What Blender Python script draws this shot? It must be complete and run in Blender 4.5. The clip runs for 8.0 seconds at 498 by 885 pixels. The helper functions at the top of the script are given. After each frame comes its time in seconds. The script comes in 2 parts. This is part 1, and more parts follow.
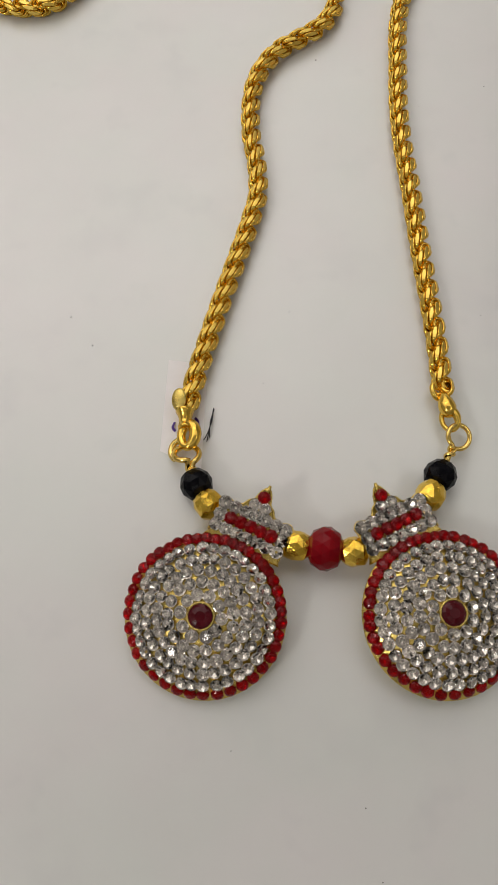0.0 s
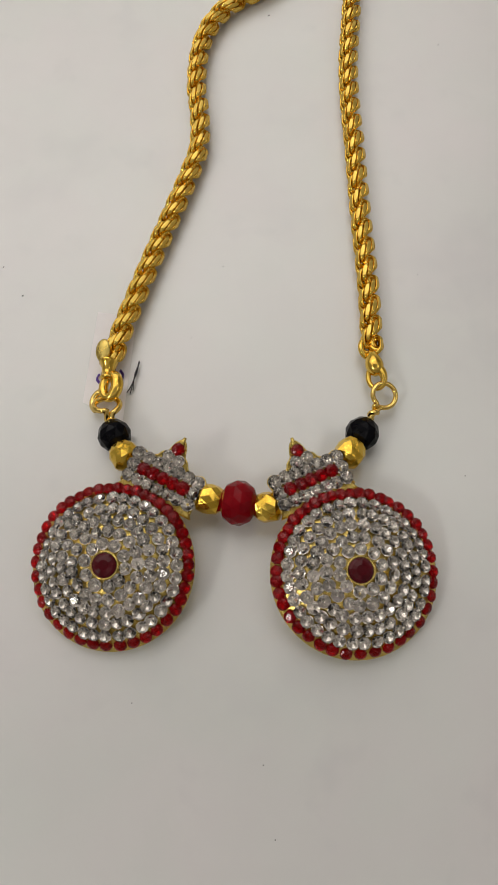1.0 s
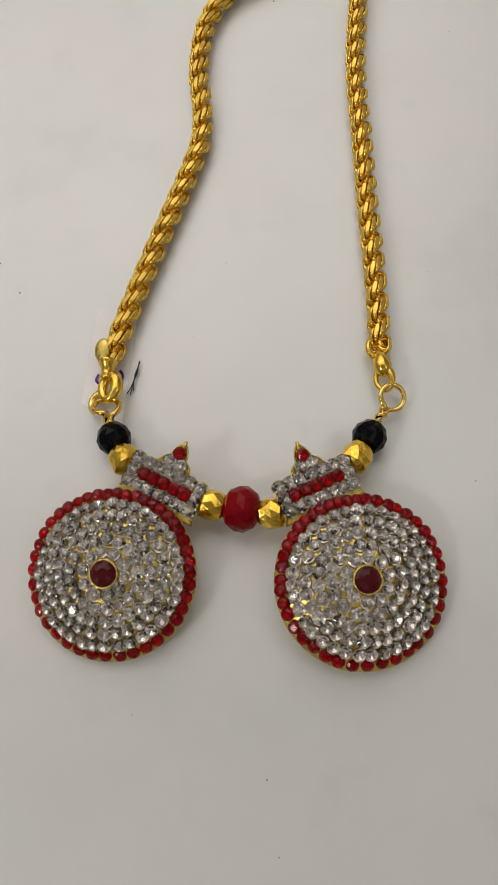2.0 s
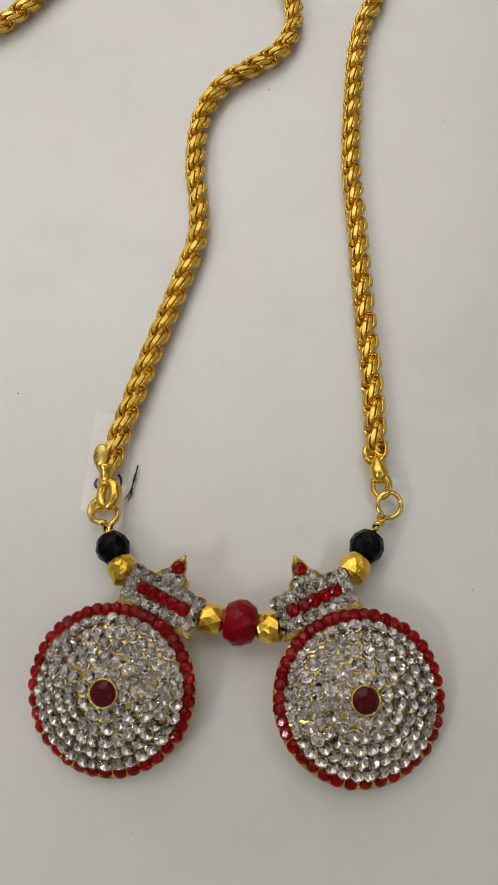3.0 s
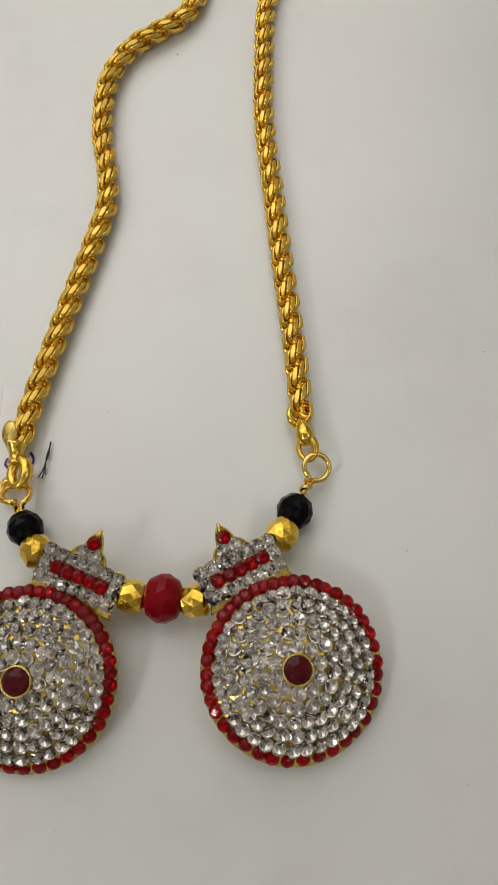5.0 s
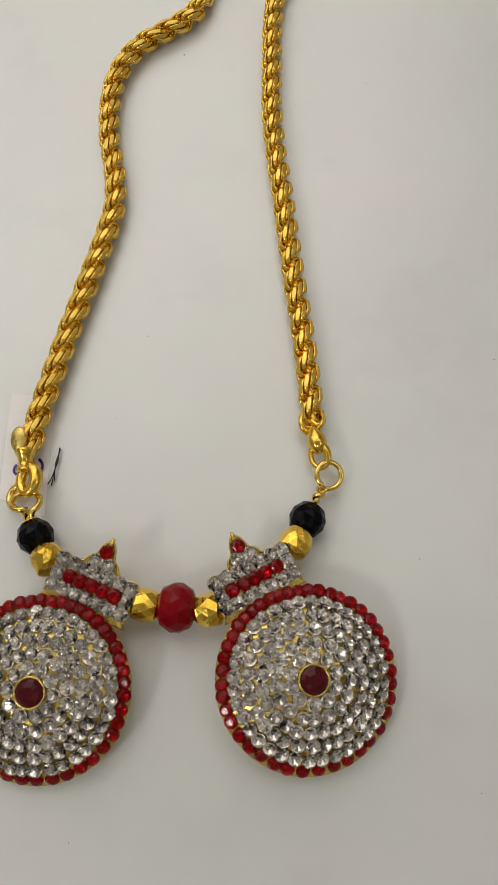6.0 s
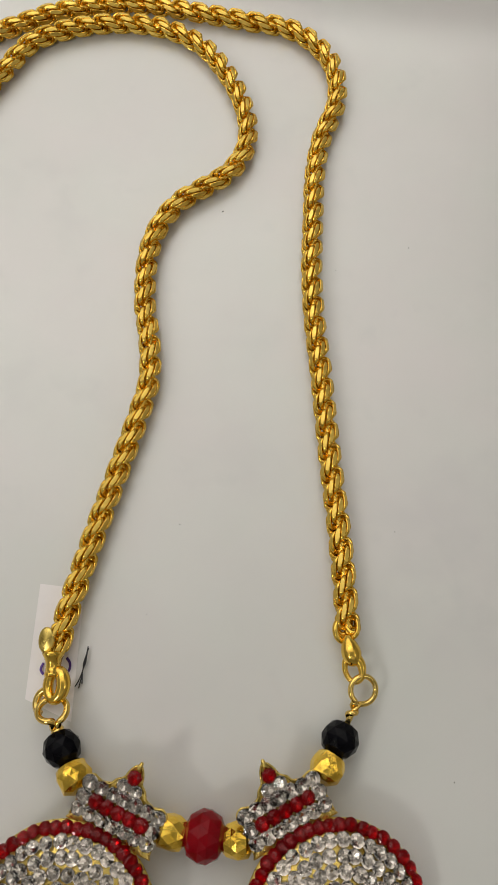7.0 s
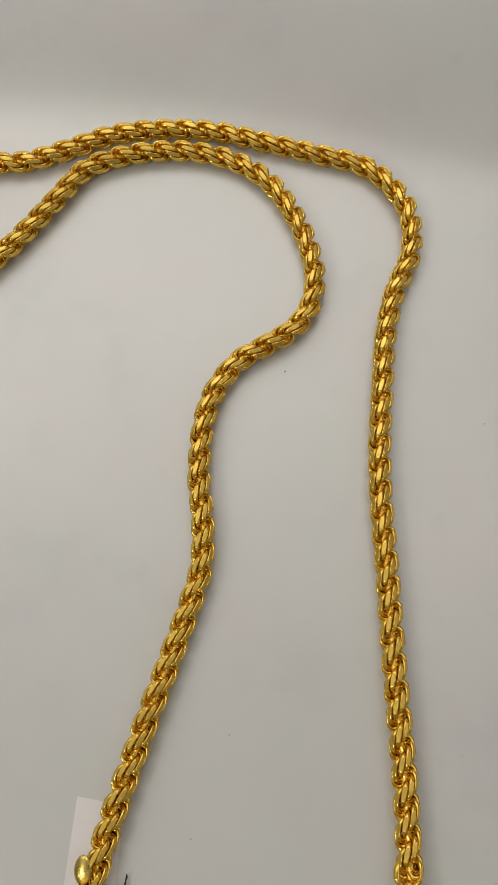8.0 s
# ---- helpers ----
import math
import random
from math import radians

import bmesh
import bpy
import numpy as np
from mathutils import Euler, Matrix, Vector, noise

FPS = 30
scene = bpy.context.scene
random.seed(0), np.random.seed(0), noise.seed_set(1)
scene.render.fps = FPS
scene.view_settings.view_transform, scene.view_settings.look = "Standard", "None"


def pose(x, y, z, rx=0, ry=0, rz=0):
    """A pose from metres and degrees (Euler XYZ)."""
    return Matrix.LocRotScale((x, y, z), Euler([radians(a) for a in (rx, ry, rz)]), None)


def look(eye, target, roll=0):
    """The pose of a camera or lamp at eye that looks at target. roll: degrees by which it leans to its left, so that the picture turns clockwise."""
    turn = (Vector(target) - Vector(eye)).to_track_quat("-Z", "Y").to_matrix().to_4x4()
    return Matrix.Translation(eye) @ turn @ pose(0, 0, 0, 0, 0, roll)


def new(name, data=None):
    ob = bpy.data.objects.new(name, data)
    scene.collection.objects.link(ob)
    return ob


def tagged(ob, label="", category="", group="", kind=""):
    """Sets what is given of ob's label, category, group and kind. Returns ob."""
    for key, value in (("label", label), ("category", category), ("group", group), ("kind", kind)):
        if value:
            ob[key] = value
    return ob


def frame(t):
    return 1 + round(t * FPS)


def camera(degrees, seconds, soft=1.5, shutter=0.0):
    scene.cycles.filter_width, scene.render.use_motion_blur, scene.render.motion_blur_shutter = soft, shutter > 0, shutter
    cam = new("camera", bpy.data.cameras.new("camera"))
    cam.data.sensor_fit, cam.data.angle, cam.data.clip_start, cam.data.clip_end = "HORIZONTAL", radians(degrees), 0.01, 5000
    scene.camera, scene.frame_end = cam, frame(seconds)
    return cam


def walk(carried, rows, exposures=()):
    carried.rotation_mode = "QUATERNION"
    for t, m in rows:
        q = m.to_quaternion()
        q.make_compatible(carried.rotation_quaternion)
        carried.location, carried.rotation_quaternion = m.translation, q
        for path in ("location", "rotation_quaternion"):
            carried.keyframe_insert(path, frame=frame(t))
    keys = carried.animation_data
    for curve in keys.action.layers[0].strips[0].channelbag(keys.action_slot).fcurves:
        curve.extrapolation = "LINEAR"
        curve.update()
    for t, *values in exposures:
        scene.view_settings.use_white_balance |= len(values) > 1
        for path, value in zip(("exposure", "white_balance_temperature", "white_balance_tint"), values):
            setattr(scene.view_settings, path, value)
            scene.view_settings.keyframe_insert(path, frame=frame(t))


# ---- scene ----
cam = camera(34.45, 8.0, soft=1.0)
PATH = [
    (0, (0.00100, 0.00806, 0.16094), (-0.00066, 0.06034, 0.02036), -6.15),
    (0.5, (0.01603, -0.00194, 0.15920), (0.01218, 0.05006, 0.01856), -7.26),
    (1, (0.02076, 0.00039, 0.15452), (0.01533, 0.05176, 0.01369), -8.40),
    (2.5, (0.02093, 0.01367, 0.15075), (0.01457, 0.06248, 0.00906), -9.66),
    (3, (0.02211, 0.02516, 0.15886), (0.01604, 0.07413, 0.01721), -9.65),
    (3.5, (0.02179, 0.02157, 0.15358), (0.01676, 0.07157, 0.01225), -8.84),
    (4, (0.02715, 0.01906, 0.15068), (0.02463, 0.07036, 0.00975), -6.86),
    (4.5, (0.03297, 0.01859, 0.14885), (0.03269, 0.07028, 0.00803), -5.45),
    (5, (0.02940, 0.01796, 0.14724), (0.03054, 0.06956, 0.00640), -4.78),
    (5.2, (0.02373, 0.01746, 0.14585), (0.02580, 0.06843, 0.00479), -3.94),
    (6.3, (0.02360, 0.02743, 0.15024), (0.02841, 0.07692, 0.00872), -0.15),
    (6.5, (0.02233, 0.03705, 0.15391), (0.02620, 0.08585, 0.01213), -0.83),
    (7, (0.02367, 0.06031, 0.15710), (0.02528, 0.10958, 0.01543), -2.44),
    (7.5, (0.02279, 0.08192, 0.15974), (0.02341, 0.13090, 0.01796), -2.14),
    (8, (0.01595, 0.10230, 0.15823), (0.01551, 0.15028, 0.01612), -2.09),
]
walk(cam, [(t, look(eye, target, roll)) for t, eye, target, roll in PATH],
     [(0.0, -0.30, 6570, 11.5), (3.2, -0.29, 6540, 11.2), (4.5, -0.25, 6500, 8.6), (6.5, -0.25, 6640, 9.0), (8.0, -0.42, 6620, 10.0)])

# ---------------------------------------------------------------- light
world = bpy.data.worlds.new("world")
scene.world = world
world.use_nodes = True
world.node_tree.nodes["Background"].inputs[0].default_value = (1.0, 0.955, 0.90, 1)
world.node_tree.nodes["Background"].inputs[1].default_value = 0.05


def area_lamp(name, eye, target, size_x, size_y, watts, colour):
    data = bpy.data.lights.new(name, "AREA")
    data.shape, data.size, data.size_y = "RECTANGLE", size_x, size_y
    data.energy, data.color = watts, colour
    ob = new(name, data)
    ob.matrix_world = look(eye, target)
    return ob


# Unseen lamps: broad added fills, one low south-west, a weaker east one, small spots.
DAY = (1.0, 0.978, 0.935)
# Overhead area fills added for soft light and reflections; no fixtures are seen.
area_lamp("overhead_fill_north", (-0.10, 0.78, 1.37), (-0.10, 0.78, 0.0), 1.40, 0.95, 4.7, DAY)
area_lamp("overhead_fill_south", (0.0, -0.80, 1.37), (0.0, -0.80, 0.0), 1.40, 0.60, 0.8, DAY)
area_lamp("overhead_fill_west", (-0.95, 0.05, 1.37), (-0.95, 0.05, 0.0), 0.40, 1.0, 0.9, DAY)
area_lamp("overhead_fill_east", (0.95, 0.05, 1.37), (0.95, 0.05, 0.0), 0.40, 1.0, 0.9, DAY)
# Added north fill, no fixture behind it: the cloth brightens towards the north.
area_lamp("north_fill", (-0.22, 0.60, 0.50), (-0.05, 0.24, 0.0), 1.10, 0.50, 2.1, (1.0, 0.955, 0.92))
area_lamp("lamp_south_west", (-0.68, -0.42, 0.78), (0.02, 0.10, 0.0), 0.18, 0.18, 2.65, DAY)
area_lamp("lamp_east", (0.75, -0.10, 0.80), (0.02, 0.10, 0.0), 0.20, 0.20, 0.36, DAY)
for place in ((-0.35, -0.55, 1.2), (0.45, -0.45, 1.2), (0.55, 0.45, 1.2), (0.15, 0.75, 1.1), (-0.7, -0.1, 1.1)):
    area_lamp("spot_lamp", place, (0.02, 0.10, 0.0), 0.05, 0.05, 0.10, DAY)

# ---------------------------------------------------------------- materials
MM = 0.001


class Nodes:
    """A small wrapper round one node material."""

    def __init__(self, name):
        self.mat = bpy.data.materials.new(name)
        self.mat.use_nodes = True
        self.tree = self.mat.node_tree
        self.bsdf = self.tree.nodes["Principled BSDF"]

    def add(self, kind, **values):
        node = self.tree.nodes.new(kind)
        for key, value in values.items():
            node.inputs[key].default_value = value
        return node

    def link(self, a, b):
        self.tree.links.new(a, b)

    def set(self, **values):
        for key, value in values.items():
            self.bsdf.inputs[key.replace("_", " ")].default_value = value
        return self

    def coords(self):
        return self.tree.nodes.new("ShaderNodeTexCoord").outputs["Object"]

    def noise(self, where, scale, detail=3.0, rough=0.55):
        node = self.add("ShaderNodeTexNoise", Scale=scale, Detail=detail, Roughness=rough)
        self.link(where, node.inputs["Vector"])
        return node.outputs["Fac"]

    def ramp(self, fac, stops):
        node = self.tree.nodes.new("ShaderNodeValToRGB")
        elements = node.color_ramp.elements
        while len(elements) < len(stops):
            elements.new(0.5)
        for element, (at, colour) in zip(elements, stops):
            element.position, element.color = at, (*colour, 1)
        self.link(fac, node.inputs["Fac"])
        return node.outputs["Color"]

    def bump(self, height, strength, distance):
        node = self.add("ShaderNodeBump", Strength=strength, Distance=distance)
        self.link(height, node.inputs["Height"])
        return node


def gold_material(name, base, dark, rough, scale, relief):
    n = Nodes(name)
    where = n.coords()
    fine, broad = n.noise(where, scale * 4), n.noise(where, scale, 2.0)
    n.link(n.ramp(broad, [(0.3, dark), (0.62, base)]), n.bsdf.inputs["Base Color"])
    g = lambda v: (v, v, v)
    n.link(n.ramp(fine, [(0.3, g(rough * 0.75)), (0.75, g(rough * 1.5))]), n.bsdf.inputs["Roughness"])
    b = n.bump(fine, relief, 0.0002)
    n.link(b.outputs[0], n.bsdf.inputs["Normal"])
    n.set(Metallic=1.0)
    return n.mat


def cloth_material(name):
    """White satin: fine diagonal twill, faint greasy marks and soft unevenness."""
    n = Nodes(name)
    where = n.coords()
    turn = n.add("ShaderNodeMapping", Rotation=(0, 0, radians(55)))
    n.link(where, turn.inputs["Vector"])
    wave = n.add("ShaderNodeTexWave", Scale=620.0, Distortion=2.2, Detail=1.0)
    n.link(turn.outputs[0], wave.inputs["Vector"])
    stain = n.noise(where, 17.0, 4.0, 0.6)
    tint = n.noise(where, 24.0, 3.0, 0.6)
    marks = n.ramp(stain, [(0.28, (0.615, 0.610, 0.612)), (0.44, (0.685, 0.681, 0.668)), (0.7, (0.725, 0.720, 0.707))])
    cast = n.ramp(tint, [(0.3, (0.962, 1.0, 0.975)), (0.7, (1.0, 0.970, 0.985))])
    mix = n.tree.nodes.new("ShaderNodeMix")
    mix.data_type, mix.blend_type = "RGBA", "MULTIPLY"
    mix.inputs["Factor"].default_value = 1.0
    smudge = n.ramp(n.noise(where, 52.0, 3.0, 0.65), [(0.60, (1.0, 1.0, 1.0)), (0.74, (0.945, 0.95, 0.955))])
    over = n.tree.nodes.new("ShaderNodeMix")
    over.data_type, over.blend_type = "RGBA", "MULTIPLY"
    over.inputs["Factor"].default_value = 1.0
    n.link(marks, over.inputs[6])
    n.link(smudge, over.inputs[7])
    n.link(over.outputs[2], mix.inputs[6])
    n.link(cast, mix.inputs[7])
    n.link(mix.outputs[2], n.bsdf.inputs["Base Color"])
    weave = n.bump(wave.outputs["Fac"], 0.065, 0.00005)
    soft = n.bump(n.noise(where, 38.0, 2.0), 0.25, 0.0012)
    n.link(weave.outputs[0], soft.inputs["Normal"])
    n.link(soft.outputs[0], n.bsdf.inputs["Normal"])
    n.set(Roughness=0.40, Sheen_Weight=0.1, Sheen_Roughness=0.4, Specular_IOR_Level=0.9, Coat_Weight=1.0, Coat_Roughness=0.33, Coat_IOR=1.8)
    return n.mat


def stone_material(name, colour, rough, least, clear=1.0, index=1.56):
    """Cut crystal: clear or tinted glass, each stone a little different."""
    n = Nodes(name)
    info = n.tree.nodes.new("ShaderNodeObjectInfo")
    deep = tuple(c * least for c in colour)
    n.link(n.ramp(info.outputs["Random"], [(0.0, deep), (1.0, colour)]), n.bsdf.inputs["Base Color"])
    n.set(Roughness=rough, IOR=index, Transmission_Weight=clear)
    return n.mat


def foil_material(name, colour, rough, least):
    """The mirror foil behind a stone, somewhat tarnished."""
    n = Nodes(name)
    info = n.tree.nodes.new("ShaderNodeObjectInfo")
    n.link(n.ramp(info.outputs["Random"], [(0.0, tuple(c * least for c in colour)), (1.0, colour)]), n.bsdf.inputs["Base Color"])
    n.set(Metallic=1.0, Roughness=rough)
    return n.mat


def gloss_material(name, light, dark, rough, scale=400.0, coat=0.0, subsurface=0.0, spec=0.5):
    n = Nodes(name)
    where = n.coords()
    n.link(n.ramp(n.noise(where, scale), [(0.35, dark), (0.7, light)]), n.bsdf.inputs["Base Color"])
    b = n.bump(n.noise(where, scale * 6), 0.08, 0.0001)
    n.link(b.outputs[0], n.bsdf.inputs["Normal"])
    n.set(Specular_IOR_Level=spec, Roughness=rough, Coat_Weight=coat, Coat_Roughness=0.05, Subsurface_Weight=subsurface)
    n.bsdf.inputs["Subsurface Radius"].default_value = (0.003, 0.0004, 0.0004)
    return n.mat


GOLD_CHAIN = gold_material("gold_plated_chain", (0.89, 0.60, 0.115), (0.79, 0.49, 0.07), 0.17, 260.0, 0.2)
GOLD_WIRE = gold_material("gold_wire", (0.90, 0.66, 0.20), (0.80, 0.54, 0.13), 0.13, 300.0, 0.15)
GOLD_FLAT = gold_material("ground_gold_flats", (0.91, 0.65, 0.155), (0.81, 0.54, 0.10), 0.34, 260.0, 0.25)
GOLD_BEAD = gold_material("gold_foil_bead", (0.91, 0.62, 0.10), (0.76, 0.46, 0.045), 0.19, 200.0, 0.8)
GOLD_SETTING = gold_material("gold_setting", (0.80, 0.60, 0.17), (0.55, 0.40, 0.10), 0.27, 320.0, 0.3)
CLOTH = cloth_material("white_satin_cloth")
CRYSTAL = stone_material("clear_crystal", (1.0, 1.0, 0.995), 0.0, 0.97, 1.0, 1.47)
FOIL = foil_material("silver_foil", (0.83, 0.785, 0.74), 0.12, 0.78)
RUBY_GLASS = stone_material("ruby_glass", (0.58, 0.003, 0.008), 0.04, 0.6, 0.78, 1.34)
RUBY_FOIL = foil_material("ruby_foil", (0.66, 0.16, 0.13), 0.22, 0.9)
MAROON = gloss_material("maroon_cabochon", (0.10, 0.003, 0.009), (0.06, 0.002, 0.005), 0.14, spec=0.3)
RED_BEAD = gloss_material("red_crystal_bead", (0.25, 0.003, 0.008), (0.19, 0.002, 0.006), 0.14, spec=0.16)
BLACK_BEAD = gloss_material("black_crystal_bead", (0.004, 0.004, 0.006), (0.002, 0.002, 0.003), 0.08, spec=0.10)
PAPER = gloss_material("white_paper", (0.90, 0.875, 0.885), (0.87, 0.845, 0.855), 0.5, 300.0)
INK = gloss_material("violet_ink", (0.10, 0.04, 0.30), (0.06, 0.02, 0.20), 0.5)
THREAD = gloss_material("black_thread", (0.05, 0.05, 0.055), (0.02, 0.02, 0.024), 0.7)
LINT = gloss_material("dark_lint", (0.30, 0.29, 0.28), (0.17, 0.17, 0.17), 0.8)
PLASTER = gloss_material("painted_plaster", (0.64, 0.62, 0.58), (0.60, 0.58, 0.54), 0.8, 6.0)
CEILING = gloss_material("white_ceiling_paint", (0.80, 0.79, 0.77), (0.77, 0.76, 0.74), 0.85, 6.0)


# ---------------------------------------------------------------- building blocks
def thing(name, label, category, group="", m=None):
    ob = new(name)
    ob.empty_display_size = 0.003
    if m is not None:
        ob.matrix_world = m
    return tagged(ob, label, category, group)


def mesh_of(bm, name, materials, smooth=False):
    data = bpy.data.meshes.new(name)
    bm.normal_update()
    bm.to_mesh(data)
    bm.free()
    for mat in materials if isinstance(materials, (list, tuple)) else [materials]:
        data.materials.append(mat)
    if smooth:
        data.polygons.foreach_set("use_smooth", [True] * len(data.polygons))
    return data


def piece(name, data, parent, m=None, label=""):
    """One object on a (shared) mesh, under a thing or a part, placed in its parent's space."""
    ob = new(name, data)
    ob.parent = parent
    if m is not None:
        ob.matrix_local = m
    return tagged(ob, label)


def part(name, bm, material, parent, label="", smooth=False, m=None):
    return piece(name, mesh_of(bm, name, material, smooth), parent, m, label)


def tube(bm, points, radius, sides=10, closed=False, flat=1.0):
    """Sweeps a round section along points; radius may be a list. flat squeezes the section's second axis."""
    pts = [Vector(p) for p in points]
    n = len(pts)
    radii = radius if isinstance(radius, (list, tuple)) else [radius] * n
    ways = []
    for i in range(n):
        a, b = (pts[i - 1], pts[(i + 1) % n]) if closed else (pts[max(i - 1, 0)], pts[min(i + 1, n - 1)])
        ways.append((b - a).normalized())
    side = ways[0].orthogonal().normalized()
    rings = []
    for p, w, r in zip(pts, ways, radii):
        side = (side - w * side.dot(w)).normalized()
        up = w.cross(side)
        rings.append([bm.verts.new(p + side * (r * math.cos(a)) + up * (r * flat * math.sin(a))) for a in (2 * math.pi * k / sides for k in range(sides))])
    for i in range(n if closed else n - 1):
        a, b = rings[i], rings[(i + 1) % n]
        best = 0
        if closed and i == n - 1:
            best = min(range(sides), key=lambda s: (a[0].co - b[s].co).length)
        for k in range(sides):
            bm.faces.new((a[k], a[(k + 1) % sides], b[(k + 1 + best) % sides], b[(k + best) % sides]))
    if not closed:
        bm.faces.new(rings[0][::-1])
        bm.faces.new(rings[-1])
    return bm


def lathe(bm, profile, sides, cap=True, twist=0.0, wobble=0.0, seed=0):
    """Turns a profile of (radius, z) round z. twist: half-steps between rows, for facets."""
    rnd = random.Random(seed)
    rows = []
    for j, (r, z) in enumerate(profile):
        rows.append([bm.verts.new((r * (1 + wobble * rnd.uniform(-1, 1)) * math.cos(a), r * (1 + wobble * rnd.uniform(-1, 1)) * math.sin(a), z + wobble * r * rnd.uniform(-0.6, 0.6)))
                     for a in (2 * math.pi * (k + twist * j) / sides for k in range(sides))])
    for a, b in zip(rows, rows[1:]):
        for k in range(sides):
            q = (a[k], a[(k + 1) % sides], b[(k + 1) % sides], b[k])
            if twist:
                bm.faces.new((q[0], q[1], q[3]))
                bm.faces.new((q[1], q[2], q[3]))
            else:
                bm.faces.new(q)
    if cap:
        bm.faces.new(rows[0][::-1])
        bm.faces.new(rows[-1])
    return bm


def spline(points, step):
    """Even steps along a smooth curve through control points."""
    pts = [Vector(p) for p in points]
    pts = [2 * pts[0] - pts[1], *pts, 2 * pts[-1] - pts[-2]]
    dense = []
    for p0, p1, p2, p3 in zip(pts, pts[1:], pts[2:], pts[3:]):
        for k in range(24):
            u = k / 24
            dense.append(0.5 * (2 * p1 + (p2 - p0) * u + (2 * p0 - 5 * p1 + 4 * p2 - p3) * u * u + (3 * p1 - p0 - 3 * p2 + p3) * u ** 3))
    dense.append(pts[-2])
    out, left = [dense[0].copy()], step
    for a, b in zip(dense, dense[1:]):
        length, done = (b - a).length, 0.0
        while length - done >= left:
            done += left
            out.append(a.lerp(b, done / length))
            left = step
        left -= length - done
    return out


def frame_on(way, up=Vector((0, 0, 1))):
    """A turn whose z runs along way, with x as near to up as may be."""
    w = way.normalized()
    x = (up - w * up.dot(w)).normalized()
    return Matrix((x, w.cross(x), w)).transposed()


def along(a, b, at=0.5):
    """A pose whose z axis runs from a to b."""
    a, b = Vector(a), Vector(b)
    return Matrix.Translation(a.lerp(b, at)) @ frame_on(b - a).to_4x4()


# ---------------------------------------------------------------- setting
def crease(x):
    """How far north the cloth lies flat before it rises."""
    s = 0.015 * math.log1p(math.exp(min(x / 0.015, 40)))
    return 0.2425 - 0.27 * min(s, 0.25)


def cloth_height(x, y):
    d = y - crease(x)
    if d < -0.04:
        return 0.0
    rise = 0.005 * math.log1p(math.exp(min(d / 0.005, 60.0)))
    rise = 0.075 * (1 - math.exp(-rise / 0.075))
    return min(0.95, max(0.62, 0.72 + 1.3 * x)) * rise + 0.0006 * noise.noise((x * 12, y * 12, 0.3)) * min(1.0, max(0.0, d / 0.02))


def build_cloth():
    def steps(lo, hi, fine_lo, fine_hi, fine, coarse):
        out, v = [], lo
        while v < hi:
            out.append(v)
            v += fine if fine_lo <= v < fine_hi else min(coarse, fine_lo - v) if v < fine_lo else coarse
        return out + [hi]
    xs = steps(-1.3, 1.3, -0.14, 0.16, 0.006, 0.12)
    ys = steps(-1.3, 1.3, 0.18, 0.32, 0.0016, 0.10)
    verts = [(x, y, cloth_height(x, y)) for y in ys for x in xs]
    w = len(xs)
    faces = [(j * w + i, j * w + i + 1, (j + 1) * w + i + 1, (j + 1) * w + i) for j in range(len(ys) - 1) for i in range(w - 1)]
    data = bpy.data.meshes.new("ground_cloth")
    data.from_pydata(verts, [], faces)
    data.materials.append(CLOTH)
    data.polygons.foreach_set("use_smooth", [True] * len(data.polygons))
    tagged(new("ground_cloth", data), "white satin display cloth with faint twill and a raised fold", "cloth", kind="structure")


def box_mesh(name, lo, hi, mat):
    bm = bmesh.new()
    bmesh.ops.create_cube(bm, size=1.0)
    for v in bm.verts:
        v.co = [a + (b - a) * (c + 0.5) for a, b, c in zip(lo, hi, v.co)]
    bmesh.ops.bevel(bm, geom=bm.edges[:], offset=0.004, segments=1, affect="EDGES")
    return mesh_of(bm, name, mat)


def build_room():
    # Unseen plain walls and ceiling, added to enclose the scene and bounce light.
    walls = {"unseen_wall_north": ((-1.3, 1.3, -0.02), (1.3, 1.4, 1.4)), "unseen_wall_south": ((-1.3, -1.4, -0.02), (1.3, -1.3, 1.4)),
             "unseen_wall_west": ((-1.4, -1.4, -0.02), (-1.3, 1.4, 1.4)), "unseen_wall_east": ((1.3, -1.4, -0.02), (1.4, 1.4, 1.4))}
    for name, (lo, hi) in walls.items():
        tagged(new(name, box_mesh(name, lo, hi, PLASTER)), "unseen plain beige wall added to enclose the scene and bounce light", "wall", kind="structure")
    tagged(new("ceiling", box_mesh("ceiling", (-1.4, -1.4, 1.4), (1.4, 1.4, 1.5), CEILING)), "unseen plain white ceiling added to enclose the scene and bounce light", "ceiling", kind="structure")


build_cloth()
build_room()

# ---------------------------------------------------------------- necklace
necklace = thing("necklace", "gold-plated rope chain necklace with two crystal disc pendants lying on cloth", "necklace")


# -- cut stones, shared meshes
def stone_mesh(name, radius, glass, foil, rows, sides=8, deep=0.62):
    """A foil-backed stone: rows of (radius, height) of the cut crown, a metal seat and a faceted point below."""
    bm = bmesh.new()
    ring = lambda r, z, off=0.0: [bm.verts.new((radius * r * math.cos(a), radius * r * math.sin(a), radius * z)) for a in (2 * math.pi * (k + off) / sides for k in range(sides))]
    cut = [ring(r, z, 0.5 * n) for n, (r, z) in enumerate(rows)]
    tip = bm.verts.new((0, 0, -radius * deep))
    bm.faces.new(cut[-1])
    for k in range(sides):
        j = (k + 1) % sides
        for a, b in zip(cut, cut[1:]):
            bm.faces.new((a[k], a[j], b[k]))
            bm.faces.new((a[j], b[j], b[k]))
        bm.faces.new((cut[0][j], cut[0][k], tip)).material_index = 1
    return mesh_of(bm, name, [glass, foil])


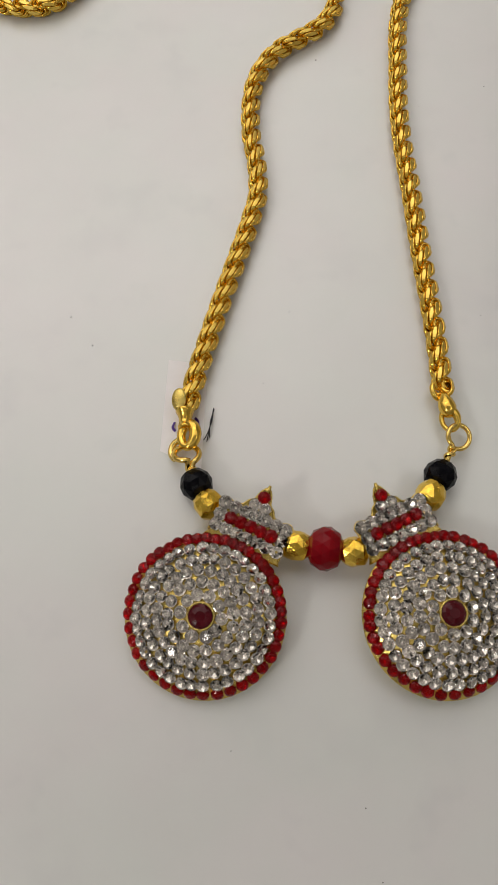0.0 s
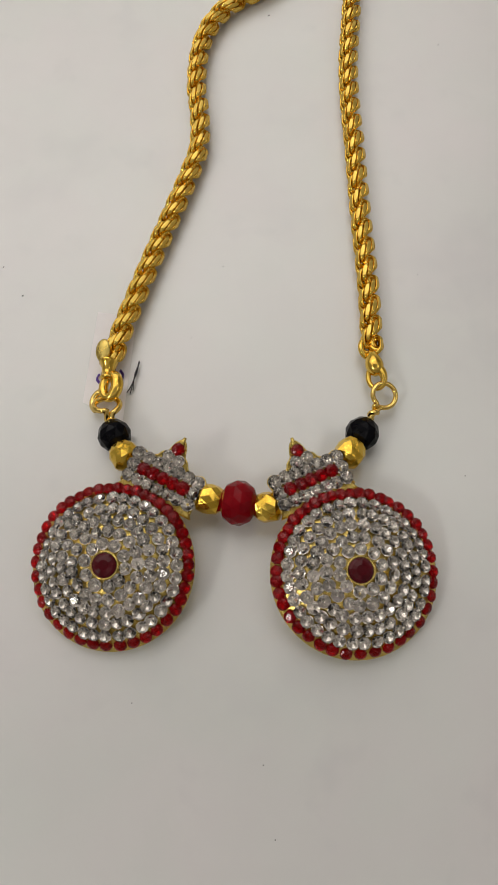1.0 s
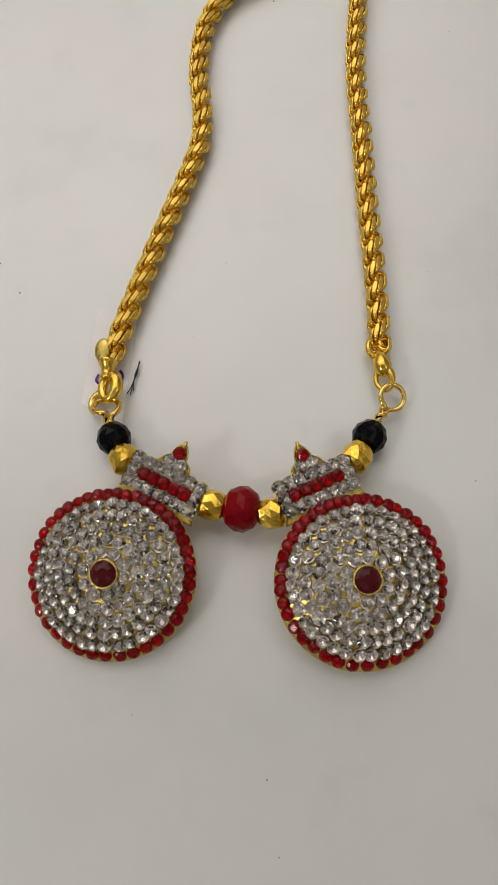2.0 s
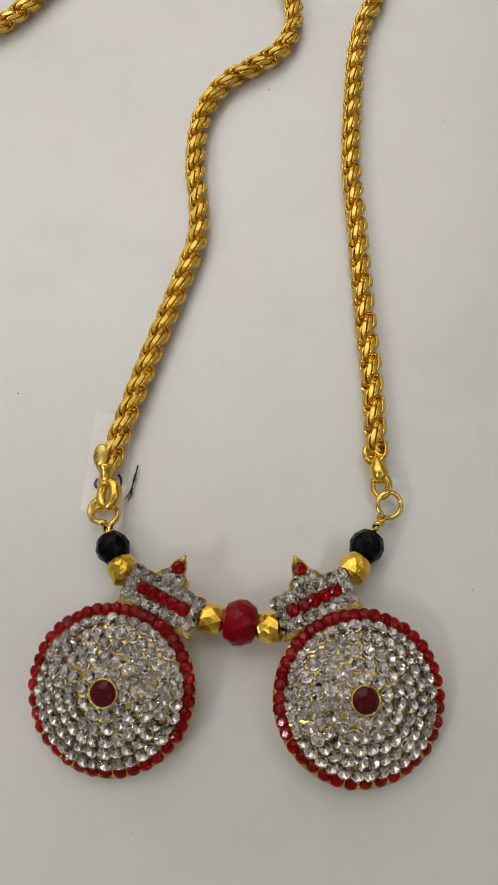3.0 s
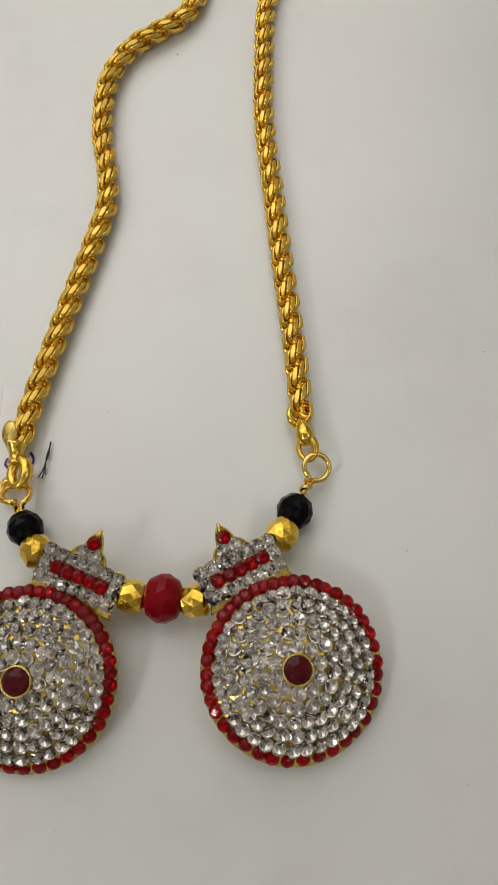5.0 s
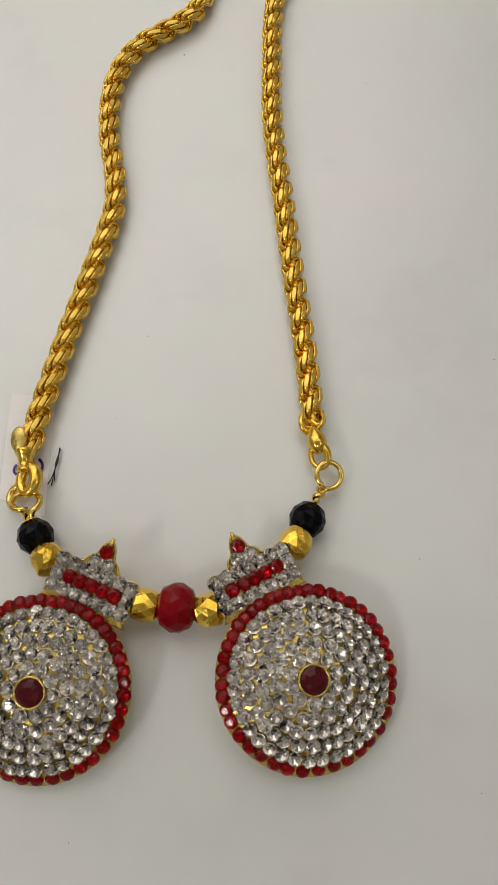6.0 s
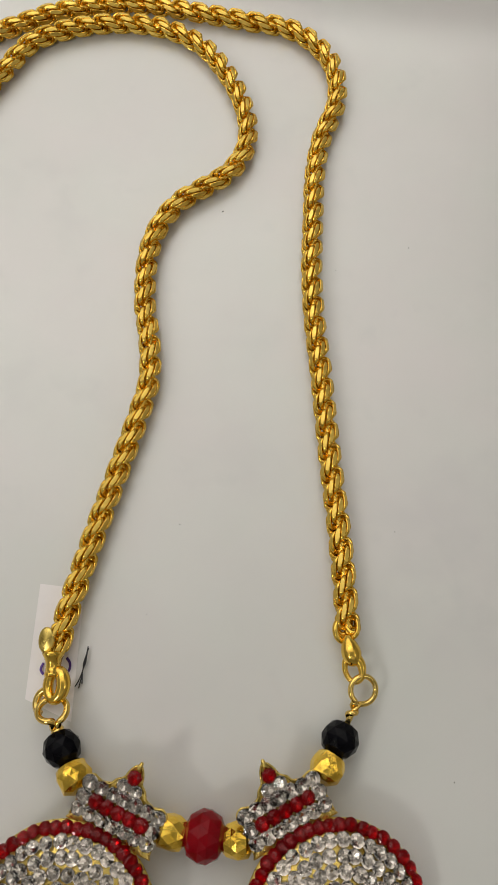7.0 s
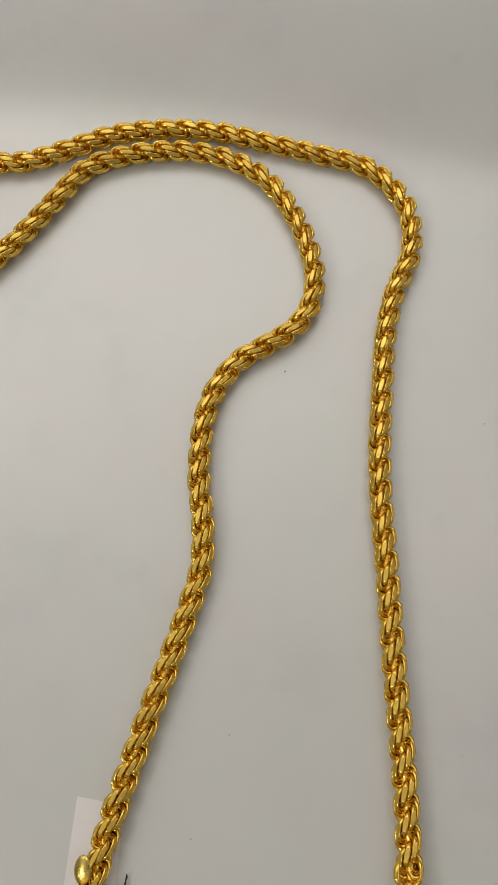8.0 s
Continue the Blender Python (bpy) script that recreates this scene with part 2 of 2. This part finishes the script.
CLEAR_STONE = stone_mesh("rhinestone", 1.31 * MM, CRYSTAL, FOIL, ((1.0, 0.03), (0.54, 0.26)), 9, 0.42)
RED_STONE = stone_mesh("red_stone", 1.30 * MM, RUBY_GLASS, RUBY_FOIL, ((1.0, 0.04), (0.84, 0.32), (0.46, 0.52)), 8, 0.45)
DOME_H = 5.2


def dome(r):
    return DOME_H * (1 - min(1.0, r / 16.0) ** 2.3)


def crown_outline():
    """Outline of the crown plate, in millimetres, counter-clockwise, with a wavy top and a spike."""
    half = [(8.2, 14.5), (7.7, 15.4), (7.6, 16.6), (7.5, 20.0), (7.8, 22.0), (6.7, 22.9), (5.0, 22.4), (3.4, 22.9), (2.7, 24.0), (1.7, 24.8), (1.2, 26.3), (0.45, 27.5)]
    return half + [(-x, y) for x, y in reversed(half)]


def plate(bm, outline, low, high, bevel):
    """A flat plate of the outline, with a rounded upper edge."""
    rows = []
    for z, inset in ((low, 0.0), (high - bevel, 0.0), (high, bevel)):
        cx = sum(p[0] for p in outline) / len(outline)
        cy = sum(p[1] for p in outline) / len(outline)
        rows.append([bm.verts.new(Vector((x - (x - cx) * inset / 8, y - (y - cy) * inset / 8, z)) * MM) for x, y in outline])
    n = len(outline)
    for a, b in zip(rows, rows[1:]):
        for k in range(n):
            bm.faces.new((a[k], a[(k + 1) % n], b[(k + 1) % n], b[k]))
    top, bottom = bm.faces.new(rows[-1]), bm.faces.new(rows[0][::-1])
    bm.normal_update()
    bmesh.ops.triangulate(bm, faces=[top, bottom])


def build_pendant(m, seed, label, shift):
    rnd = random.Random(seed)
    pendant = new("pendant")
    pendant.empty_display_size = 0.003
    pendant.parent, pendant.matrix_local = necklace, m
    tagged(pendant, label)
    # gold cup: wall, rolled rim and domed face
    bm = bmesh.new()
    profile = [(13.6, -1.5), (15.1, -1.45), (15.75, -0.9), (15.95, -0.3), (15.85, -0.02), (15.4, 0.12)]
    profile += [(r, dome(r)) for r in (15.0, 14.2, 13.4, 12.5, 11.5, 10.0, 8.4, 6.8, 5.2, 3.6, 2.0, 0.4)]
    lathe(bm, [(r * MM, z * MM) for r, z in profile], 64)
    part("setting", bm, GOLD_SETTING, pendant, "gold-plated domed cup", smooth=True)
    bm = bmesh.new()
    plate(bm, [(x + shift, y) for x, y in crown_outline()], -1.2, 0.0, 0.35)
    part("crown_plate", bm, GOLD_SETTING, pendant, "gold-plated stepped crown")
    # raised gold lip round the crown, and the spike at its tip
    bm = bmesh.new()
    lip = [Vector((x + shift, y, 0.0)) * MM for x, y in crown_outline()[1:-1]]
    tube(bm, spline(lip, 0.35 * MM), 0.24 * MM, 6)
    part("crown_rim", bm, GOLD_SETTING, pendant, smooth=True)
    bm = bmesh.new()
    tube(bm, [Vector((shift, 26.2, -0.2)) * MM, Vector((shift, 27.4, 0.1)) * MM, Vector((shift + 0.1, 28.4, 0.25)) * MM], [0.62 * MM, 0.5 * MM, 0.28 * MM], 10)
    part("spike", bm, GOLD_SETTING, pendant, smooth=True)
    # rows of stones on the dome
    def set_stone(name, data, x, y, z, lean, toward, size=1.0):
        jitter = Euler((radians(rnd.gauss(0, 4.2)), radians(rnd.gauss(0, 4.2)), rnd.uniform(0, 6.28)))
        slope = Matrix.Rotation(lean, 4, Vector((-math.sin(toward), math.cos(toward), 0)))
        place = Vector((x + rnd.gauss(0, 0.04), y + rnd.gauss(0, 0.04), z + rnd.gauss(0, 0.06))) * MM
        piece(name, data, pendant, Matrix.Translation(place) @ slope @ jitter.to_matrix().to_4x4() @ Matrix.Scale(size * rnd.uniform(0.95, 1.04), 4))
    for r, count in ((3.95, 10), (6.3, 17), (8.6, 24), (10.8, 30), (13.0, 36), (15.0, 42)):
        first = rnd.uniform(0, 6.28)
        slope = math.atan2(dome(r - 0.6) - dome(min(r + 0.6, 15.9)), 1.2)
        red = r > 14
        for k in range(count):
            a = first + 2 * math.pi * (k + rnd.gauss(0, 0.06)) / count
            if red:  # set closer towards the crown, with gaps at the far side
                a += 0.20 * math.cos(a)
            rr = r + rnd.gauss(0, 0.07)
            tuck = max(0.0, 0.25 - math.sin(a)) / 1.25 if red else 0.0  # sunk lower and steeper away from the crown
            high = dome(rr) + (0.72 - 0.5 * tuck if red else 0.66)
            rr -= 0.28 * tuck
            set_stone("red_stone" if red else "rhinestone", RED_STONE if red else CLEAR_STONE, rr * math.cos(a), rr * math.sin(a), high, slope * (0.75 + 0.45 * tuck), a)
    # stones of the crown
    for row, y in enumerate((17.0, 19.3, 21.6)):
        for k in range(7):
            red = row == 1 and 0 < k < 6
            set_stone("red_stone" if red else "rhinestone", RED_STONE if red else CLEAR_STONE, shift + (k - 3) * 2.2, y, 0.65 + (0.15 if red else 0), 0, 0, 1.1)
    for x in (shift - 1.12, shift + 1.12):
        set_stone("rhinestone", CLEAR_STONE, x, 23.65, 0.65, 0, 0)
    set_stone("red_stone", RED_STONE, shift, 25.65, 0.75, 0, 0)
    # dark cabochon in a gold collet
    bm = bmesh.new()
    z = dome(0)
    lathe(bm, [(2.75 * MM, (z - 0.3) * MM), (2.75 * MM, (z + 0.75) * MM), (2.62 * MM, (z + 0.9) * MM), (2.4 * MM, (z + 0.88) * MM), (2.36 * MM, (z + 0.3) * MM)], 40, cap=False)
    part("collet", bm, GOLD_SETTING, pendant, smooth=True)
    bm = bmesh.new()
    lathe(bm, [(2.36 * MM, (z + 0.2) * MM), (2.33 * MM, (z + 0.85) * MM), (1.85 * MM, (z + 1.22) * MM), (1.0 * MM, (z + 1.48) * MM)], 12)
    part("cabochon", bm, MAROON, pendant, "dark maroon faceted centre stone")
    return pendant


build_pendant(Matrix.Translation((-11.85 * MM, 31.5 * MM, 3.9 * MM)) @ Euler((radians(9.0), radians(-3.5), 0)).to_matrix().to_4x4() @ pose(0, 0, 0, 0, 0, -30.0) @ Matrix.Scale(0.994, 4), 11,
              "round domed pendant of clear rhinestones ringed in red, with stepped crown", 0.9)
build_pendant(Matrix.Translation((33.8 * MM, 28.3 * MM, 4.1 * MM)) @ Euler((radians(6.5), radians(7.5), 0)).to_matrix().to_4x4() @ pose(0, 0, 0, 0, 0, 22.5) @ Matrix.Scale(0.994, 4), 12,
              "round domed pendant of clear rhinestones ringed in red, leaning outward", -0.2)


# -- beads on the wire
def rondelle(length, radius, sides, seed=0, wobble=0.0):
    bm = bmesh.new()
    h = length / 2
    return lathe(bm, [(radius * r, h * z) for r, z in ((0.42, -1), (0.74, -0.80), (0.98, -0.22), (0.98, 0.22), (0.74, 0.80), (0.42, 1))], sides, twist=0.5, wobble=wobble, seed=seed)


def mm(*v):
    return Vector(v) * MM


BLACK_L, BLACK_R = mm(-12.3, 58.4, 3.3), mm(37.6, 56.3, 3.3)
RED_C = mm(12.3, 41.7, 4.3)
GOLD_L1, GOLD_L2, GOLD_R2, GOLD_R1 = mm(-9.8, 53.6, 4.6), mm(7.0, 43.6, 5.2), mm(18.2, 41.5, 5.2), mm(34.7, 51.9, 4.7)
part("red_bead", rondelle(6.7 * MM, 4.5 * MM, 12), RED_BEAD, necklace, "faceted opaque red glass bead", m=along(GOLD_L2, GOLD_R2))
for spot, aim in ((BLACK_L, GOLD_L1), (BLACK_R, GOLD_R1)):
    part("black_bead", rondelle(5.9 * MM, 3.5 * MM, 10), BLACK_BEAD, necklace, "faceted black glass bead", m=along(spot, aim, 0))
for k, (spot, aim) in enumerate(((GOLD_L1, BLACK_L), (GOLD_L2, RED_C), (GOLD_R2, RED_C), (GOLD_R1, BLACK_R))):
    bm = bmesh.new()
    lathe(bm, [(3.05 * r * MM, 2.6 * z * MM) for r, z in ((0.55, -1), (0.9, -0.72), (1.0, -0.1), (0.97, 0.3), (0.85, 0.75), (0.55, 1))], 11, twist=0.5, wobble=0.065, seed=k + 5)
    part("gold_bead", bm, GOLD_BEAD, necklace, "uneven faceted gold foil bead", m=along(spot, aim, 0))


# -- wire eyes, wraps and caps at the chain's ends
def circle(centre, radius, normal, count=40, stretch=1.0, start=0.0, sweep=360.0):
    turn = frame_on(Vector(normal), Vector((0, 1, 0)))
    out = []
    for k in range(count):
        a = radians(start + sweep * k / (count if sweep == 360.0 else count - 1))
        out.append(Vector(centre) + turn @ Vector((radius * stretch * math.cos(a), radius * math.sin(a), 0)))
    return out


def eye_loop(centre, radius, normal, bead, wire, turns=1.6):
    """A wire that leaves the bead, bends into an open eye and winds back round its own stem."""
    centre, bead = Vector(centre), Vector(bead)
    turn = frame_on(Vector(normal), Vector((0, 1, 0)))
    to = turn.inverted() @ (bead - centre)
    first = math.atan2(to.y, to.x)
    pts = []
    for k in range(45):
        u = k / 44
        a = first + radians(16 + 338 * u)
        pts.append(centre + turn @ Vector((radius * math.cos(a), radius * math.sin(a), wire * (1.7 * u - 0.6))))
    neck, foot = centre + (bead - centre).normalized() * (radius + wire * 0.6), bead
    stem = frame_on(foot - neck)
    for k in range(1, int(turns * 14)):
        u = k / (turns * 14)
        g = 2 * math.pi * turns * u + 0.6
        pts.append(neck.lerp(foot, 0.75 * u) + stem @ Vector((1.15 * wire * math.cos(g), 1.15 * wire * math.sin(g), 0)))
    bm = bmesh.new()
    tube(bm, [foot, neck.lerp(foot, 0.4)] + pts, wire, 10)
    return part("eye_loop", bm, GOLD_WIRE, necklace, "open gold wire eye wound round its stem", smooth=True)


eye_loop(mm(42.7, 64.4, 3.1), 2.5 * MM, (0.22, -0.20, 1), mm(39.0, 58.6, 3.2), 0.52 * MM)
eye_loop(mm(-14.0, 65.0, 3.6), 2.6 * MM, (-0.05, 0.62, 1), mm(-12.9, 60.4, 3.2), 0.60 * MM)
bm = bmesh.new()
tube(bm, circle(mm(-15.3, 66.5, 2.7), 2.3 * MM, (-0.40, 0.10, 1), count=24, start=5.0, sweep=140.0), 0.7 * MM, 12)
part("jump_ring", bm, GOLD_WIRE, necklace, "thick open gold jump ring", smooth=True)


def cap_link(centre, radius, normal, wire, stretch):
    """A heavy end link: a thick, flattened oval ring."""
    bm = bmesh.new()
    pts = circle(centre, radius, normal, stretch=stretch)
    tube(bm, pts, wire, 12, closed=True)
    return part("end_link", bm, GOLD_CHAIN, necklace, "thick polished gold end link", smooth=True)


def swollen_link(centre, wide, long, turn, thin, thick, shoulder=48, label="smooth gold end link swollen at one shoulder"):
    """An end link cast thin where it hooks into the eye and swollen at its far shoulder."""
    pts, radii = [], []
    for k in range(48):
        a = 2 * math.pi * k / 48
        swell = 0.5 + 0.5 * math.cos(a - radians(shoulder))
        radii.append(thin + (thick - thin) * swell ** 2.2)
        pts.append(Vector((wide * math.cos(a), long * math.sin(a), 0.35 * wide * math.cos(a))))
    bm = bmesh.new()
    tube(bm, pts, radii, 14, closed=True)
    return part("end_link", bm, GOLD_CHAIN, necklace, label, smooth=True, m=Matrix.Translation(centre) @ pose(0, 0, 0, 0, 0, turn))


def bell_cap(centre, way):
    """A pressed cap, waisted, flaring into the chain at one end and rolled at the other."""
    bm = bmesh.new()
    profile = ((1.0, -2.3), (2.0, -2.2), (2.2, -1.85), (2.05, -1.5), (1.75, -1.2), (1.7, -0.6), (1.75, 0.2), (2.1, 1.0), (2.5, 1.6), (2.55, 2.0), (2.2, 2.3), (1.4, 2.0))
    lathe(bm, [(r * MM, z * MM) for r, z in profile], 11, wobble=0.06, seed=3)
    return part("end_cap", bm, GOLD_CHAIN, necklace, "waisted gold end cap", smooth=True, m=Matrix.Translation(centre) @ frame_on(Vector(way)).to_4x4() @ Matrix.Diagonal((1.0, 0.8, 1.0, 1.0)))


swollen_link(mm(41.4, 68.2, 3.4), 1.5 * MM, 2.3 * MM, 8, 0.52 * MM, 0.95 * MM)
bm = bmesh.new()
lathe(bm, [(r * MM, z * MM) for r, z in ((0.3, -2.4), (1.0, -2.1), (1.6, -1.2), (1.85, -0.2), (1.8, 0.7), (1.55, 1.6), (1.2, 2.4), (0.9, 3.2), (0.4, 3.6))], 18, wobble=0.02, seed=4)
part("end_bulb", bm, GOLD_CHAIN, necklace, "smooth gold bulb above the end link", smooth=True, m=Matrix.Translation(mm(41.3, 71.0, 3.6)) @ frame_on(Vector((-0.14, 1.0, -0.08))).to_4x4())
cap_link(mm(40.0, 75.3, 2.7), 1.35 * MM, (0.5, 0.0, 0.8), 0.62 * MM, 1.35)
swollen_link(mm(-13.5, 69.4, 3.3), 1.55 * MM, 2.5 * MM, -6, 0.98 * MM, 1.3 * MM, 10, "thick gold end link")
bell_cap(mm(-14.0, 73.2, 3.1), (0.03, 1, 0.05))
# flat oval leaf that closes the last links
bm = bmesh.new()
bmesh.ops.create_uvsphere(bm, u_segments=20, v_segments=10, radius=1.0)
for v in bm.verts:
    v.co = (v.co.x * 1.65 * MM, v.co.y * 2.5 * MM, v.co.z * 0.55 * MM)
part("end_leaf", bm, GOLD_SETTING, necklace, "flat oval gold end leaf", smooth=True, m=Matrix.Translation(mm(-15.1, 77.5, 4.0)) @ Euler((0.15, -0.22, -0.12)).to_matrix().to_4x4())


# ---------------------------------------------------------------- price tag and lint
def build_tag():
    tag = thing("price_tag", "small white paper price tag tucked under the gold chain", "tag")
    bm = bmesh.new()
    # a strip of paper, slightly curled
    def edge(u):
        return Vector((-17.4 - 2.6 * u, 88.9 - 21.4 * u, 0.05 + 0.12 * math.sin(3.0 * u))), Vector((-8.8 - 2.6 * u, 87.2 - 24.4 * u, 0.05 + 0.05 * u))
    rows = []
    for k in range(13):
        a, b = edge(k / 12)
        rows.append([a.lerp(b, i / 6) * MM for i in range(7)])
    low = [[bm.verts.new(p) for p in r] for r in rows]
    top = [[bm.verts.new(p + Vector((0, 0, 0.04 * MM))) for p in r] for r in rows]
    for j in range(12):
        for i in range(6):
            bm.faces.new((top[j][i], top[j][i + 1], top[j + 1][i + 1], top[j + 1][i]))
            bm.faces.new((low[j][i], low[j + 1][i], low[j + 1][i + 1], low[j][i + 1]))
    for j in range(12):
        bm.faces.new((low[j][0], top[j][0], top[j + 1][0], low[j + 1][0]))
        bm.faces.new((low[j][6], low[j + 1][6], top[j + 1][6], top[j][6]))
    for i in range(6):
        bm.faces.new((low[0][i], low[0][i + 1], top[0][i + 1], top[0][i]))
        bm.faces.new((low[12][i], top[12][i], top[12][i + 1], low[12][i + 1]))
    bmesh.ops.recalc_face_normals(bm, faces=bm.faces[:])
    part("paper", bm, PAPER, tag)
    for pts in (((-12.2, 74.4, 0.25), (-11.6, 73.4, 0.25), (-11.7, 72.2, 0.25), (-12.4, 71.5, 0.25)), ((-16.6, 73.8, 0.27), (-17.1, 72.6, 0.27), (-16.5, 71.6, 0.27))):
        bm = bmesh.new()
        tube(bm, spline([mm(*p) for p in pts], 0.2 * MM), 0.42 * MM, 6, flat=0.3)
        part("pen_stroke", bm, INK, tag, "violet pen stroke")
    return tag


def build_thread():
    ob = thing("thread", "short black frayed thread lying on cloth", "thread")
    for k, (dx, bend) in enumerate(((0.0, 0.2), (0.6, -0.5), (-0.5, 0.7))):
        bm = bmesh.new()
        pts = [mm(-8.0 + 0.2 * dx, 76.2 - 0.3 * k, 0.7), mm(-8.7 + bend * 0.3, 73.2, 0.8), mm(-9.0, 71.9, 0.9), mm(-9.5 - dx * 0.6, 70.0, 0.7), mm(-9.9 - dx * 1.3, 68.6 + 0.3 * k, 0.5)]
        tube(bm, spline(pts, 0.3 * MM), 0.11 * MM, 6)
        part("strand", bm, THREAD, ob)
    return ob


def build_lint():
    spots = ((23.6, 171.5, 0.32), (10.4, 98.7, 0.2), (53.0, 93.9, 0.16), (57.6, 47.5, 0.22), (79.7, 86.0, 0.24), (15.4, -4.7, 0.24), (17.0, -16.8, 0.2), (61.0, 7.0, 0.18),
             (3.2, 81.4, 0.15), (-34.5, 94.1, 0.3), (-39.4, 101.8, 0.26), (64.7, 158.4, 0.22), (47.7, 154.0, 0.15), (-8.5, 6.7, 0.15))
    rnd = random.Random(4)
    for x, y, r in spots:
        bm = bmesh.new()
        bmesh.ops.create_icosphere(bm, subdivisions=2, radius=0.55 * r * MM)
        for v in bm.verts:
            v.co *= 1 + 0.5 * noise.noise(v.co * 4000 + Vector((x, y, 0)))
            v.co.z *= 0.5
            v.co.x *= 1.3
        data = mesh_of(bm, "lint_speck", LINT, True)
        ob = new("lint_speck", data)
        ob.matrix_world = pose(x * MM, y * MM, r * 0.4 * MM, 0, 0, rnd.uniform(0, 360))
        tagged(ob, "tiny dark lint speck on white cloth", "speck", "lint specks")


build_tag()
build_thread()
build_lint()

# ---------------------------------------------------------------- rope chain
# The way of the chain's middle, in millimetres: up one side, round the heap and down the other.
CHAIN_WAY = [(-13.6, 75.6), (-11.6, 82.3), (-9.3, 89.0), (-5.1, 100.4), (-0.6, 112.0), (3.4, 122.6), (5.6, 130.0), (5.9, 139.0), (5.2, 147.5), (6.0, 158.0),
             (8.4, 166.0), (13.3, 172.7), (19.2, 176.4), (25.4, 180.2), (29.4, 185.6), (30.9, 192.6), (29.9, 200.7), (26.9, 209.1), (22.2, 217.2), (15.4, 223.0),
             (6.5, 226.4), (-3.0, 227.3), (-13.0, 226.0), (-20.9, 222.6), (-26.7, 215.4), (-32.5, 208.0), (-38.9, 200.6), (-44.8, 196.0), (-52.0, 195.4), (-59.5, 198.4),
             (-66.0, 207.0), (-64.5, 218.5), (-54.0, 224.4), (-41.0, 225.3), (-34.0, 225.6), (-25.0, 228.5), (-14.6, 232.2), (-2.0, 233.4), (10.0, 232.2), (22.0, 228.6),
             (33.0, 225.1), (43.0, 221.8), (49.4, 216.0), (53.0, 208.0), (52.4, 197.9), (48.0, 188.2), (45.2, 177.5), (43.6, 165.4), (42.2, 154.0), (41.5, 142.0),
             (41.6, 128.0), (41.5, 110.0), (41.7, 92.0), (41.5, 82.0), (41.3, 75.2)]
ROPE_R, STEP, TURN_STEP = 2.40, 0.972, 36.0


def link_mesh():
    """One oval wire ring of the rope. Once twisted, the rope is ground to ten long flats, so the ring loses what stands out over them."""
    bm = bmesh.new()
    middle, a, b, wire, flat, count, sides = 0.97, 1.25, 1.84, 0.47, 2.34, 32, 14
    lean = radians(76)
    out, run = Vector((1, 0, 0)), Vector((0, math.cos(lean), math.sin(lean)))
    face = out.cross(run)
    rings = []
    ground = set()
    for k in range(count):
        g = 2 * math.pi * k / count
        c, d = math.cos(g), math.sin(g)
        normal = (out * (b * c) + run * (a * d)).normalized()
        row = []
        for j in range(sides):
            h = 2 * math.pi * (j + 0.5) / sides
            p = out * (middle + a * c) + run * (b * d) + normal * (wire * math.cos(h)) + face * (wire * math.sin(h))
            for f in range(10):
                w = radians(36 * f)
                n = Vector((math.cos(w), math.sin(w), 0))
                over = p.dot(n) - flat
                if over > 0:
                    p -= n * (over * 0.96)
                    ground.add((k, j))
            row.append(bm.verts.new(p * MM))
        rings.append(row)
    for k in range(count):
        p, q = rings[k], rings[(k + 1) % count]
        for j in range(sides):
            quad = bm.faces.new((p[j], p[(j + 1) % sides], q[(j + 1) % sides], q[j]))
            if all((c % count, d % sides) in ground for c in (k, k + 1) for d in (j, j + 1)):
                quad.material_index = 1
            else:
                quad.smooth = True
    bmesh.ops.recalc_face_normals(bm, faces=bm.faces[:])
    return mesh_of(bm, "link", [GOLD_CHAIN, GOLD_FLAT])


def build_chain():
    link = link_mesh()
    path = spline([(x * MM, y * MM, (ROPE_R + 0.05) * MM) for x, y in CHAIN_WAY], STEP * MM)
    links = []
    rnd = random.Random(12)
    for i, p in enumerate(path):
        way = path[min(i + 1, len(path) - 1)] - path[max(i - 1, 0)]
        for half in (0, 180):
            links.append(Matrix.Translation(p) @ frame_on(way).to_4x4() @ Matrix.Rotation(radians(18 + i * TURN_STEP + 14 * noise.noise((i / 45, 0.3, 0.7)) + half), 4, "Z") @ pose(0, 0, rnd.gauss(0, 0.06) * MM, rnd.gauss(0, 0.8), rnd.gauss(0, 1.2), rnd.gauss(0, 1.2)))
    near, total = 150, len(links)
    verts = np.empty(len(link.vertices) * 3)
    link.vertices.foreach_get("co", verts)
    shape = np.c_[verts.reshape(-1, 3), np.ones(len(link.vertices))]
    quads = np.array([tuple(p.vertices) for p in link.polygons])
    joined = links[near:total - near]
    places = np.concatenate([(shape @ np.array(m).T)[:, :3] for m in joined])
    faces = np.concatenate([quads + k * len(link.vertices) for k in range(len(joined))])
    data = bpy.data.meshes.new("chain")
    data.from_pydata(places.tolist(), [], faces.tolist())
    for mat in (GOLD_CHAIN, GOLD_FLAT):
        data.materials.append(mat)
    data.polygons.foreach_set("use_smooth", [p.use_smooth for p in link.polygons] * len(joined))
    data.polygons.foreach_set("material_index", [p.material_index for p in link.polygons] * len(joined))
    chain = piece("chain", data, necklace, label="twisted gold-plated rope chain")
    tagged(chain, kind="stuff")
    for m in links[:near] + links[total - near:]:
        piece("link", link, chain, m)


build_chain()
